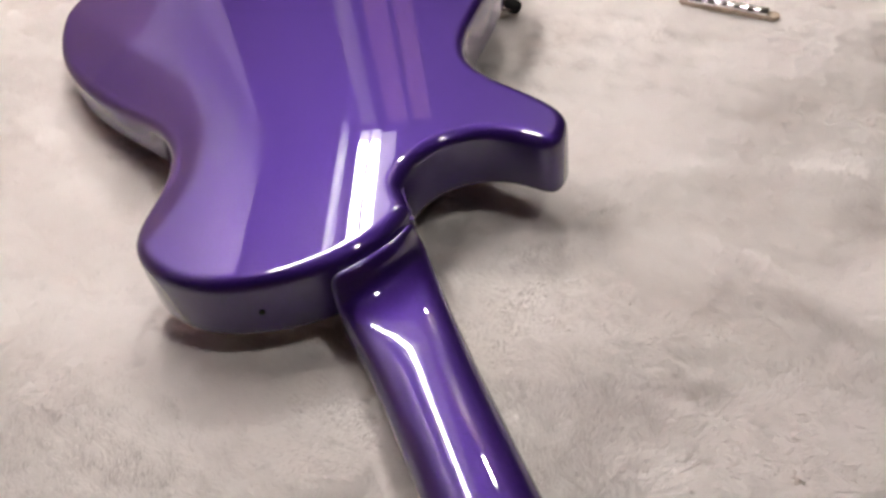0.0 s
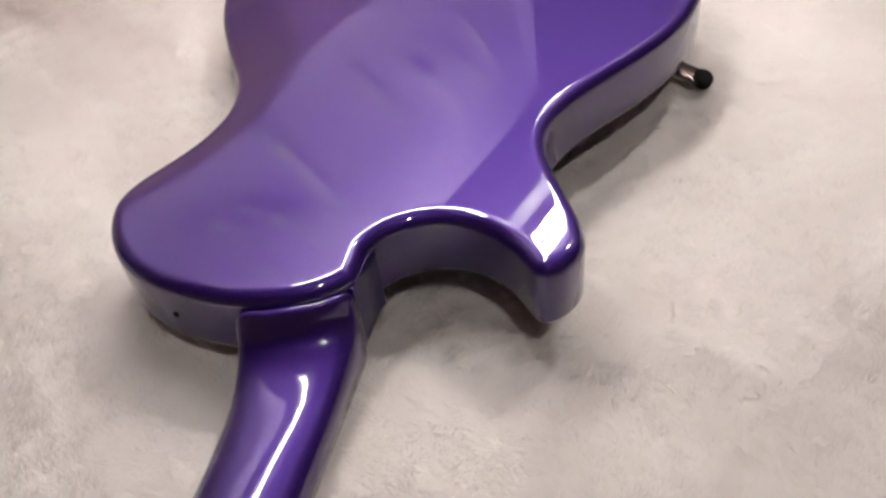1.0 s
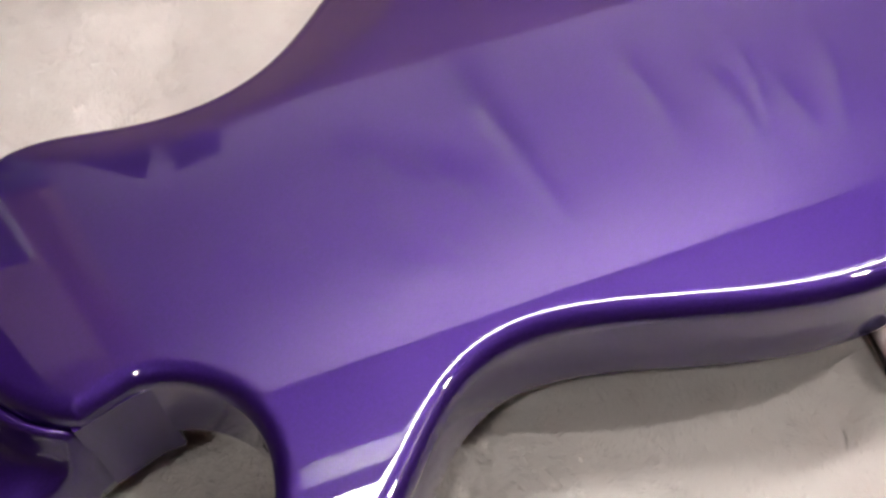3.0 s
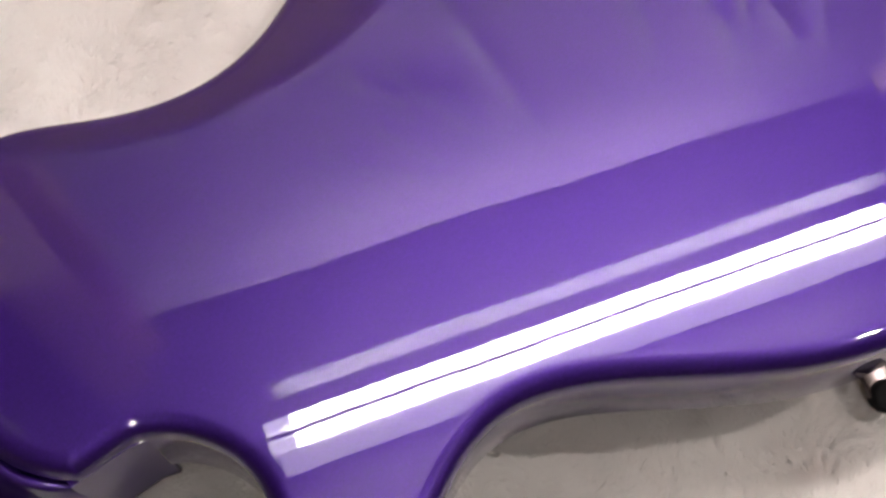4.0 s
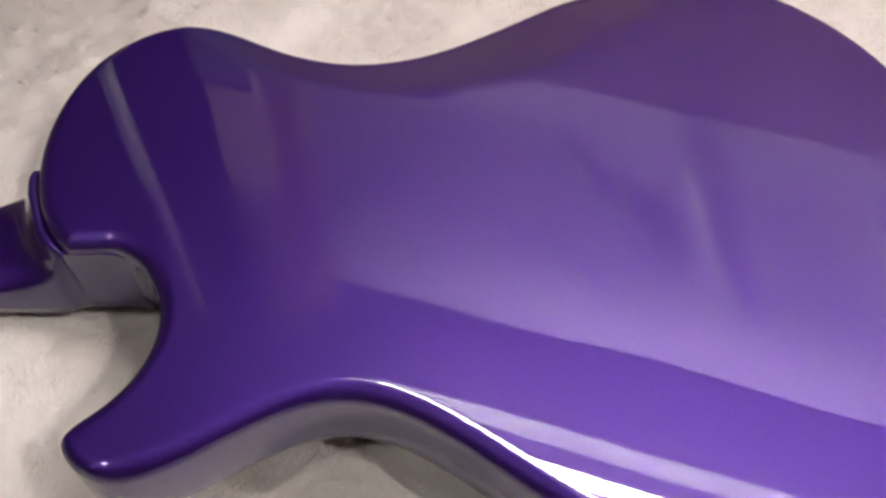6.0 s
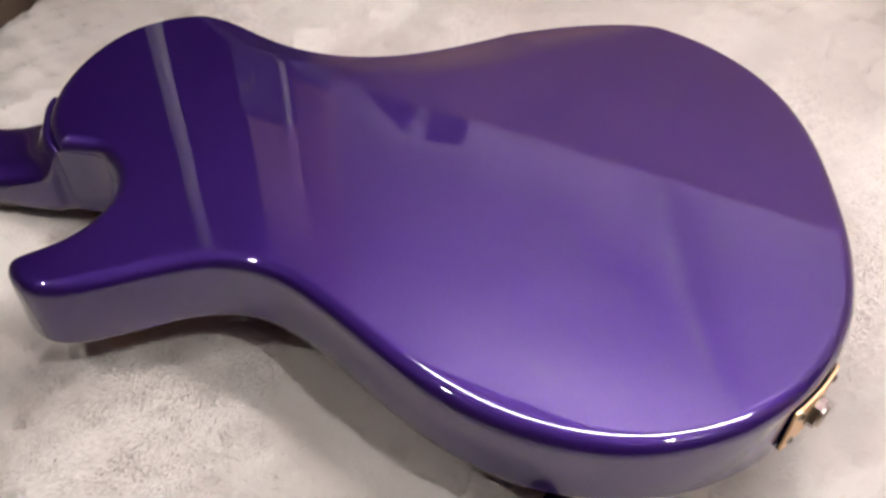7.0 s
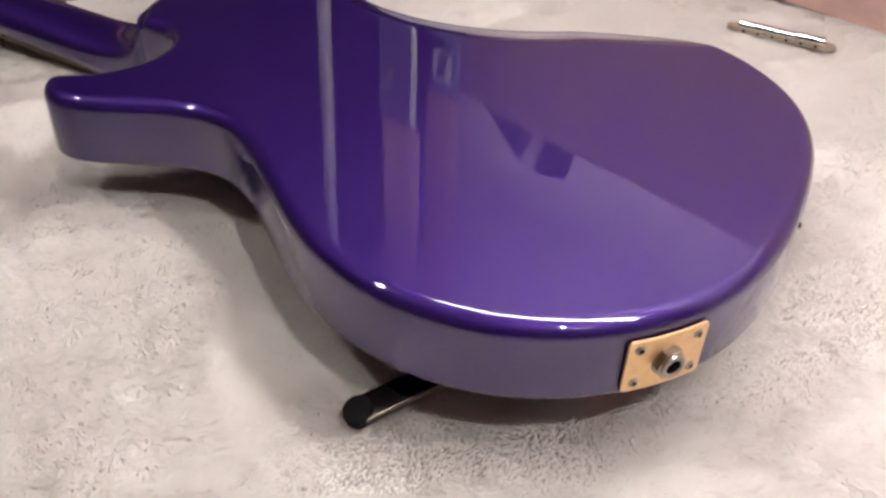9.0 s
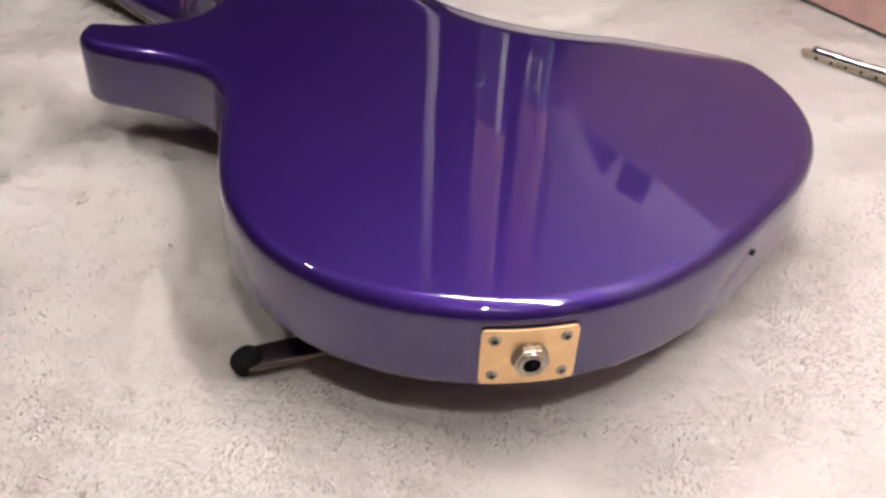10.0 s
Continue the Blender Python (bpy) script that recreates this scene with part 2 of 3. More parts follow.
# ---- plush cover: one draped sheet and its pile ----
def fur_height(u, n):
    """Gentle lie of the cover on the table, in metres above z = 0."""
    a = np.clip((n - 0.16) / 0.24, 0, 1)
    rise = 0.046 * a * a * (3 - 2 * a)
    wav = 0.0024 * np.sin(9 * u + 5 * n + 1.0) + 0.0014 * np.sin(17 * u - 21 * n) + 0.0008 * np.sin(43 * u + 31 * n + 2 * np.sin(12 * n))
    b = np.clip((0.09 - u) / 0.14, 0, 1)
    for u0, n0, u1, n1, height, width in ((0.085, -0.108, -0.060, -0.214, 0.0055, 0.011), (0.030, -0.052, -0.120, -0.172, 0.0045, 0.012), (0.020, -0.150, -0.100, -0.240, 0.0035, 0.010)):
        du, dn = u1 - u0, n1 - n0
        t = ((u - u0) * du + (n - n0) * dn) / (du * du + dn * dn)
        off = ((u - u0) * dn - (n - n0) * du) / math.hypot(du, dn) + 0.004 * np.sin(9 * t)
        wav = wav + height * np.clip(np.minimum(t, 1 - t) / 0.35, 0, 1) * np.exp(-(off / width) ** 2)
    return -0.004 + rise + wav * (1 - 0.4 * b) + 0.015 * b * b * (3 - 2 * b)


def drape(u, n):
    """Point of the sheet for flat coordinates u, n; past the table's edge it bends down."""
    rc, rb = 0.05, 0.028
    u, n = np.asarray(u, float), np.asarray(n, float)
    uc, nc = (TU0 + TU1) / 2, (TN0 + TN1) / 2
    d, qu, qn = off_top(u, n, rc)
    ou, on, du, dn = u - qu, n - qn, u - uc, n - nc
    out = np.maximum(d - rc, 0)
    dirx, diry = ou / np.maximum(d, 1e-9), on / np.maximum(d, 1e-9)
    ang = np.minimum(out / rb, math.pi / 2)
    fall = np.maximum(out - rb * math.pi / 2, 0)
    along = np.arctan2(dn, du) * 9 + (u - n) * 14
    fold = (0.02 * np.sin(along) + 0.012 * np.sin(2.3 * along + 1)) * np.minimum(fall / 0.15, 1.3)
    front = np.clip(-diry, 0, 1) ** 2
    fold = fold * (1 - 0.85 * front)
    flare = 0.07 + 0.10 * front
    reach = np.minimum(d, rc) + rb * np.sin(ang) + fall * flare + fold
    z = fur_height(qu + dirx * np.minimum(d, rc), qn + diry * np.minimum(d, rc)) - rb * (1 - np.cos(ang)) - fall
    return qu + dirx * reach, qn + diry * reach, z


def grid_faces(nx, ny):
    i = np.arange(nx * ny).reshape(ny, nx)
    return np.stack([i[:-1, :-1], i[:-1, 1:], i[1:, 1:], i[1:, :-1]], -1).reshape(-1, 4)


def to_world(u, n, z):
    return np.stack([u * CU + n * SU, -u * SU + n * CU, z], -1)


rng = np.random.default_rng(4)
uu, nn = np.meshgrid(np.linspace(TU0 - 0.34, TU1 + 0.05, 460), np.linspace(TN0 - 0.50, TN1 + 0.06, 420))
su, sn, sz = drape(uu.ravel(), nn.ravel())
cover = part("plush_cover", (to_world(su, sn, sz).tolist(), [], grid_faces(460, 420).tolist()), PLUSH)
tagged(cover, "cream-white plush cover draped over the table", "blanket", kind="structure")


def swirl(u, n, waves, seed):
    """A smooth random field from a few crossing waves (wavelength in metres, weight)."""
    r = np.random.default_rng(seed)
    out = np.zeros_like(u)
    for lam, wt in waves:
        for _ in range(3):
            a, ph = r.uniform(0, 2 * math.pi, 2)
            k = 2 * math.pi / (lam * r.uniform(0.7, 1.4))
            out += wt * np.sin(k * (u * math.cos(a) + n * math.sin(a)) + ph)
    return out


def pile(count, u0, u1, n0, n1, length, width):
    """Short leaning hairs combed in soft swirls."""
    u, n = rng.uniform(u0, u1, count), rng.uniform(n0, n1, count)
    e = 0.002
    p = to_world(*drape(u, n))
    pu, pn = to_world(*drape(u + e, n)) - p, to_world(*drape(u, n + e)) - p
    nor = np.cross(pu, pn)
    nor /= np.linalg.norm(nor, axis=1)[:, None]
    tu = pu / np.linalg.norm(pu, axis=1)[:, None]
    tn = np.cross(nor, tu)
    ang = swirl(u, n, ((0.22, 0.8), (0.09, 0.5), (0.035, 0.30), (0.013, 0.16)), 3) + rng.normal(0, 0.28, count)
    lean = 1.19 + 0.08 * swirl(u, n, ((0.12, 0.6), (0.04, 0.6), (0.014, 0.7)), 8) + rng.normal(0, 0.13, count)
    ln = length * rng.uniform(0.7, 1.1, count) * (1 + 0.05 * swirl(u, n, ((0.011, 0.8), (0.03, 0.6)), 15))
    side = np.cos(ang)[:, None] * tu + np.sin(ang)[:, None] * tn
    across = -np.sin(ang)[:, None] * tu + np.cos(ang)[:, None] * tn
    w = (width * rng.uniform(0.6, 1.3, count))[:, None]
    mid = p + ln[:, None] * 0.55 * (nor * np.cos(lean * 0.6)[:, None] + side * np.sin(lean * 0.6)[:, None])
    tip = mid + ln[:, None] * 0.5 * (nor * np.cos(lean * 1.25)[:, None] + side * np.sin(lean * 1.25)[:, None])
    base = p - nor * 0.001
    v = np.stack([base - across * w, mid + across * w, tip, mid - across * w], 1).reshape(-1, 3)
    k = np.arange(count)[:, None] * 4
    tri = (k + np.array([0, 1, 3, 3, 1, 2])).ravel().astype(np.int32)
    me = bpy.data.meshes.new("plush_pile")
    me.vertices.add(count * 4)
    me.vertices.foreach_set("co", v.ravel().astype(np.float32))
    me.loops.add(len(tri))
    me.loops.foreach_set("vertex_index", tri)
    me.polygons.add(count * 2)
    me.polygons.foreach_set("loop_start", np.arange(0, len(tri), 3, dtype=np.int32))
    me.polygons.foreach_set("use_smooth", np.ones(count * 2, dtype=bool))
    me.update(calc_edges=True)
    me.materials.append(PLUSH)
    return me


fur = new("plush_pile", pile(1350000, TU0 - 0.08, 0.66, TN0 + 0.03, 0.50, 0.0074, 0.00038))
tagged(fur, "short cream-white plush pile of the cover", "fur", kind="stuff")

# ---- guitar ----
OUTLINE = [
    (0.055, 0.019), (0.071, 0.008), (0.081, -0.013), (0.079, -0.035), (0.067, -0.054), (0.053, -0.063), (0.048,
    -0.070), (0.055, -0.080), (0.069, -0.088), (0.087, -0.084), (0.110, -0.072), (0.136, -0.059), (0.163, -0.058),
    (0.190, -0.073), (0.220, -0.098), (0.254, -0.124), (0.295, -0.140), (0.338, -0.141), (0.379, -0.125), (0.412,
    -0.096), (0.435, -0.056), (0.444, -0.009), (0.444, 0.042), (0.440, 0.090), (0.425, 0.131), (0.398, 0.164),
    (0.363, 0.187), (0.322, 0.195), (0.277, 0.185), (0.232, 0.161), (0.191, 0.136), (0.154, 0.129), (0.122,
    0.140), (0.098, 0.156), (0.076, 0.161), (0.051, 0.153), (0.030, 0.134), (0.018, 0.105), (0.014, 0.072),
    (0.019, 0.043), (0.027, 0.028), (0.0335, 0.0205), (0.0370, 0.0176), (0.0430, 0.0174),
]

ROUND, THICK = 0.0078, 0.040


def spline(ctrl, per):
    k = len(ctrl)
    c = np.array(ctrl)
    t = np.arange(k * per) / per
    i, s = np.floor(t).astype(int), t - np.floor(t)
    b = [(1 - s) ** 3 / 6, (3 * s ** 3 - 6 * s ** 2 + 4) / 6, (-3 * s ** 3 + 3 * s ** 2 + 3 * s + 1) / 6, s ** 3 / 6]
    return sum(b[j][:, None] * c[(i + j - 1) % k] for j in range(4))


def resample(p, count):
    seg = np.r_[0, np.cumsum(np.linalg.norm(np.diff(np.r_[p, p[:1]], axis=0), axis=1))]
    q = np.r_[p, p[:1]]
    t = np.linspace(0, seg[-1], count, endpoint=False)
    return np.c_[np.interp(t, seg, q[:, 0]), np.interp(t, seg, q[:, 1])]


def normals2(p, span=1):
    d = np.roll(p, -span, 0) - np.roll(p, span, 0)
    n = np.c_[d[:, 1], -d[:, 0]]
    return n / np.linalg.norm(n, axis=1)[:, None]


def belly(x, y):
    """Depth of the comfort cut at the bass-side waist: past a wide arc, run out straight to the tail, the back slopes away."""
    inside = 0.158 - np.hypot(x - 0.187, y - 0.259)
    tail = np.where(np.asarray(x) > 0.26, (y - 0.1408 - 0.495 * (x - 0.292)) / 1.116, -1.0)
    s = np.maximum(np.maximum(inside, tail), 0)
    return -0.30 * s * s / (s + 0.006)


rim = resample(spline(OUTLINE, 80), 640)
straight = (rim[:, 0] > 0.0357) & (rim[:, 0] < 0.0560) & (rim[:, 1] > 0.0160) & (rim[:, 1] < 0.0210)
rim[straight, 1] = 0.0173 - 0.025 * (rim[straight, 0] - 0.0357)
nrm = normals2(rim, 2)


def body_mesh():
    import_geo = mathutils_geometry
    n = len(rim)
    verts, faces = [], []
    rings = []
    inner = rim - nrm * ROUND
    zin = belly(inner[:, 0], inner[:, 1])
    shelf = rim - nrm * (ROUND + 0.0014)
    rings.append(np.c_[shelf, belly(shelf[:, 0], shelf[:, 1])])
    # back roundover, from the flat to the side
    for a in np.linspace(90, 0, 15):
        c, s = math.cos(radians(a)), math.sin(radians(a))
        rings.append(np.c_[rim - nrm * ROUND * (1 - c), zin - ROUND * (1 - s)])
    low = 0.0035
    rings.append(np.c_[rim, np.full(n, -THICK + low)])
    for a in (30, 60, 90):
        c, s = math.cos(radians(a)), math.sin(radians(a))
        rings.append(np.c_[rim - nrm * low * (1 - c), np.full(n, -THICK + low * (1 - s))])
    for r in rings:
        verts += r.tolist()
    for k in range(len(rings) - 1):
        for i in range(n):
            j = (i + 1) % n
            faces.append((k * n + i, (k + 1) * n + i, (k + 1) * n + j, k * n + j))
    faces.append(tuple((len(rings) - 1) * n + i for i in range(n))[::-1])
    # the flat back, with the comfort cut
    inner = shelf
    gx, gy = np.meshgrid(np.arange(0.0, 0.46, 0.005), np.arange(-0.16, 0.21, 0.005))
    pts = np.c_[gx.ravel(), gy.ravel()]
    keep = []
    for x, y in pts:
        x2, y2 = np.roll(inner[:, 0], -1), np.roll(inner[:, 1], -1)
        hit = ((inner[:, 1] > y) != (y2 > y)) & (x < (x2 - inner[:, 0]) * (y - inner[:, 1]) / (y2 - inner[:, 1] + 1e-12) + inner[:, 0])
        keep.append(hit.sum() % 2 == 1 and np.min((inner[:, 0] - x) ** 2 + (inner[:, 1] - y) ** 2) > 0.0022 ** 2)
    pts = pts[np.array(keep)]
    co = [Vector(p) for p in inner] + [Vector(p) for p in pts]
    out = import_geo.delaunay_2d_cdt(co, [(i, (i + 1) % n) for i in range(n)], [], 1, 1e-6)
    first = len(verts)
    index = {}
    for k, (p, orig) in enumerate(zip(out[0], out[3])):
        if orig and orig[0] < n:
            index[k] = orig[0]
        else:
            index[k] = len(verts)
            verts.append([p.x, p.y, float(belly(p.x, p.y))])
    for fc in out[2]:
        faces.append(tuple(index[i] for i in fc))
    return verts, [], faces


import mathutils.geometry as mathutils_geometry

guitar = thing("electric_guitar", "glossy metallic purple electric guitar lying face down on white plush", "guitar", pose(0, 0, BACK))
body = part("body", body_mesh(), PURPLE, guitar, "single-cutaway body in metallic purple lacquer")


def loft(sections, cap=True):
    n = len(sections[0])
    verts = [p for s in sections for p in s]
    faces = []
    for k in range(len(sections) - 1):
        for i in range(n):
            j = (i + 1) % n
            faces.append((k * n + i, k * n + j, (k + 1) * n + j, (k + 1) * n + i))
    if cap:
        faces.append(tuple(range(n))[::-1])
        faces.append(tuple((len(sections) - 1) * n + i for i in range(n)))
    return verts, [], faces


EDGE = rim[(rim[:, 0] < 0.0357) & (rim[:, 1] > 0.0172) & (rim[:, 1] < 0.09)]
EDGE = EDGE[np.argsort(EDGE[:, 1])]


def neck_section(x, follow, yc, hw, top, bottom, power, count=56):
    """A D-shaped slice: rounded on the back (up), flat on the fingerboard side. follow: how far it keeps to the body's end."""
    pts = []

    def place(y, z):
        edge = float(np.interp(y, EDGE[:, 1], EDGE[:, 0]))
        return (x + follow * (edge - 0.0225), y, z)

    for i in range(count):
        a = math.pi * i / (count - 1)
        c, s = math.cos(a), math.sin(a)
        pts.append(place(yc + hw * math.copysign(abs(c) ** (2 / power), c), bottom + (top - bottom) * abs(s) ** (2 / power)))
    pts.append(place(yc - hw, bottom - 0.004))
    pts.append(place(yc + hw, bottom - 0.004))
    return pts


NECK_TILT = 0.06
neck_rows = []
for x, fo, yc, hw, top, pw in ((0.034, 1.0, 0.0437, 0.0262, -0.0200, 9.0), (0.0235, 1.0, 0.0437, 0.0262, -0.0195, 9.0), (0.0222, 1.0, 0.0436, 0.0264, -0.0090, 8.0),
                              (0.0208, 1.0, 0.0435, 0.0266, -0.0066, 7.5), (0.0190, 1.0, 0.0434, 0.0267, -0.0060, 7.0), (0.0172, 1.0, 0.0433, 0.0268, -0.0076, 6.5),
                              (0.0155, 0.98, 0.0427, 0.0274, -0.0135, 6.2), (0.0130, 0.95, 0.0424, 0.0277, -0.0190, 5.8), (0.0085, 0.85, 0.0422, 0.0275, -0.0228, 5.0), (0.0010, 0.7, 0.0420, 0.0270, -0.0254, 4.2),
                              (-0.0080, 0.5, 0.0416, 0.0263, -0.0276, 3.6), (-0.0180, 0.3, 0.0413, 0.0256, -0.0286, 3.1), (-0.030, 0.12, 0.0410, 0.0250, -0.0288, 2.7),
                              (-0.045, 0.0, 0.0410, 0.0246, -0.0284, 2.45), (-0.08, 0.0, 0.0410, 0.0241, -0.0284, 2.3), (-0.2, 0.0, 0.0410, 0.0229, -0.0290, 2.2),
                              (-0.34, 0.0, 0.0410, 0.0216, -0.0298, 2.2), (-0.44, 0.0, 0.0410, 0.0208, -0.0304, 2.2)):
    tilt = NECK_TILT * max(0.0, -x)
    neck_rows.append(neck_section(x, fo, yc, hw, top + tilt, -0.0445 + tilt, pw))
neck = part("neck", loft(neck_rows), PURPLE, guitar, "glossy purple set neck with a scooped heel")


def heel_wall():
    """The neck's tenon, flush with the wall of the cutaway and ending in an upright step."""
    line = [(0.0340, 0.01735), (0.0357, 0.01720), (0.0480, 0.01675), (0.0560, 0.01615), (0.0620, 0.01385), (0.0632, 0.01500), (0.0632, 0.03), (0.0340, 0.03)]
    return loft([[(x, y, z) for x, y in line] for z in (-0.0485, -0.0478, -0.0076)])


heel = part("heel_block", heel_wall(), PURPLE, guitar)
smooth_by_angle(heel, 40)
board = part("fretboard", box_bm((0.44, 0.046, 0.005), (-0.22, 0.041, -0.0508), 0.001, m=Matrix.Rotation(math.atan(NECK_TILT), 4, "Y")), ROSE, guitar)

# small strap-button holes in the rim
for hx, hy, hz in ((0.0215, 0.1060, -0.0215), (0.4437, 0.0250, -0.0170)):
    k = int(np.argmin((rim[:, 0] - hx) ** 2 + (rim[:, 1] - hy) ** 2))
    hole = part("screw_hole", cyl_bm(0.0015, 0.002, seg=16), HOLE, guitar, "small dark strap screw hole")
    hole.matrix_local = Matrix.Translation((rim[k][0], rim[k][1], hz)) @ Vector((nrm[k][0], nrm[k][1], 0)).to_track_quat("Z", "Y").to_matrix().to_4x4()

# jack plate on the rim of the lower bout, bent to its curve
kj = int(np.argmin((rim[:, 0] - 0.4135) ** 2 + (rim[:, 1] + 0.0945) ** 2))
jc, jn = rim[kj], nrm[kj]
jt = np.array([-jn[1], jn[0]])
JZ = -0.0222
plate_w, plate_h, plate_t = 0.0370, 0.0268, 0.0022


def rim_at(s):
    """A point of the rim and its outward normal, s metres along it from the jack."""
    step = float(np.linalg.norm(rim[1] - rim[0]))
    q = kj + s / step
    i = int(math.floor(q))
    w = q - i
    p = rim[i % len(rim)] * (1 - w) + rim[(i + 1) % len(rim)] * w
    m = nrm[i % len(rim)] * (1 - w) + nrm[(i + 1) % len(rim)] * w
    return p, m / np.linalg.norm(m)


def jack_plate_mesh(plate_w, plate_h, lifts):
    cols, rowz, rc = 25, 15, 0.0017
    verts, faces = [], []
    for lift in lifts:
        for j in range(rowz):
            for i in range(cols):
                a, b = (2 * i / (cols - 1) - 1) * plate_w / 2, (2 * j / (rowz - 1) - 1) * plate_h / 2
                ca, cb = max(abs(a) - plate_w / 2 + rc, 0), max(abs(b) - plate_h / 2 + rc, 0)
                r = math.hypot(ca, cb)
                if r > rc:
                    a -= math.copysign(ca - ca * rc / r, a)
                    b -= math.copysign(cb - cb * rc / r, b)
                p, m = rim_at(a)
                q = p + m * lift
                verts.append((q[0], q[1], JZ + b))
    n = cols * rowz
    for j in range(rowz - 1):
        for i in range(cols - 1):
            k = j * cols + i
            faces.append((k, k + cols, k + cols + 1, k + 1))
            faces.append((n + k, n + k + 1, n + k + cols + 1, n + k + cols))
    ring = [i for i in range(cols)] + [j * cols + cols - 1 for j in range(1, rowz)] + [(rowz - 1) * cols + i for i in range(cols - 2, -1, -1)] + [j * cols for j in range(rowz - 2, 0, -1)]
    for a, b in zip(ring, ring[1:] + ring[:1]):
        faces.append((a, b, n + b, n + a))
    return verts, [], faces


plate = part("jack_plate", jack_plate_mesh(plate_w, plate_h, (0.0011, plate_t)), BRASS, guitar, "satin gold rectangular jack plate")
smooth_by_angle(plate, 40)
# near-black sheet standing in for the shade in the gap behind the plate
gasket = part("gasket", jack_plate_mesh(plate_w + 0.0002, plate_h + 0.0002, (0.0002, 0.0010)), HOLE, plate, "thin black sheet for the shaded gap behind the plate")


def on_plate(a, b, lift):
    p, m = rim_at(a)
    q = p + m * lift
    return Matrix.Translation((q[0], q[1], JZ + b)) @ Vector((m[0], m[1], 0)).to_track_quat("Z", "X").to_matrix().to_4x4()


def cross_screw():
    """A domed screw head with a sunk cross."""
    bm = bmesh.new()
    bmesh.ops.create_uvsphere(bm, u_segments=20, v_segments=10, radius=0.0024)
    bmesh.ops.delete(bm, geom=[v for v in bm.verts if v.co.z < -0.0001], context="VERTS")
    bmesh.ops.scale(bm, vec=(1, 1, 0.42), verts=bm.verts)
    return bm


for a in (-0.0135, 0.0135):
    for b in (-0.0088, 0.0088):
        sc = part("screw", cross_screw(), NICKEL, plate, "chrome cross-head screw")
        sc.matrix_local = on_plate(a, b, plate_t)
        for turn in (20, 110):
            slot = part("slot", box_bm((0.0027, 0.0006, 0.0004), (0, 0, 0.00095), 0.0001), HOLE, sc)
            slot.matrix_local = Matrix.Rotation(radians(turn + 31 * (a > 0) + 50 * (b > 0)), 4, "Z")
jack = part("jack_nut", cyl_bm(0.0073, 0.0034, seg=6, bevel=0.0003), NICKEL, plate, "hexagonal nickel jack nut")
jack.matrix_local = on_plate(0, -0.0002, plate_t + 0.0021)
smooth_by_angle(jack, 25)
wash = part("washer", cyl_bm(0.0074, 0.0008, seg=40, bevel=0.0002), NICKEL, plate)
wash.matrix_local = on_plate(0, -0.0002, plate_t + 0.0004)


def ring_mesh(r0, r1, z0, z1, seg=40):
    prof = [(r0, z0), (r1, z0), (r1, z1 - 0.0004), (r1 - 0.0004, z1), (r0 + 0.0003, z1), (r0, z1 - 0.0003)]
    verts = [(r * math.cos(2 * math.pi * i / seg), r * math.sin(2 * math.pi * i / seg), z) for i in range(seg) for r, z in prof]
    k = len(prof)
    faces = [(i * k + j, ((i + 1) % seg) * k + j, ((i + 1) % seg) * k + (j + 1) % k, i * k + (j + 1) % k) for i in range(seg) for j in range(k)]
    return verts, [], faces


bush = part("jack_bushing", ring_mesh(0.0035, 0.0056, 0, 0.0050), NICKEL, plate, "threaded nickel jack bushing")
bush.matrix_local = on_plate(0, -0.0002, plate_t + 0.0002)
bore = part("socket_bore", cyl_bm(0.0035, 0.003, seg=24), HOLE, plate)
bore.matrix_local = on_plate(0, -0.0002, plate_t + 0.0031)

# vibrato bridge under the body, and its flat arm with a black tip
bridge = part("vibrato_bridge", box_bm((0.045, 0.088, 0.024), (0.325, 0.020, -0.0525), 0.003), CHROME, guitar, "chrome vibrato bridge under the body")
TIP, ROOT = Vector((0.2985, -0.1465, -0.0655)), Vector((0.352, -0.055, -0.0570))
arm_m = Matrix.Translation((TIP + ROOT) / 2) @ (ROOT - TIP).to_track_quat("X", "Z").to_matrix().to_4x4()
arm = part("vibrato_arm", box_bm(((ROOT - TIP).length, 0.0150, 0.0034), (0, 0, 0), 0.0013, 3, arm_m), SMOKE, guitar, "flat chrome vibrato arm")
tipm = Matrix.Translation(TIP) @ (ROOT - TIP).to_track_quat("X", "Z").to_matrix().to_4x4() @ Matrix.Rotation(radians(-18), 4, "Y")
part("arm_tip", cyl_bm(0.0070, 0.0075, tipm, 36, bevel=0.0018), BLACK, arm, "round black rubber tip")

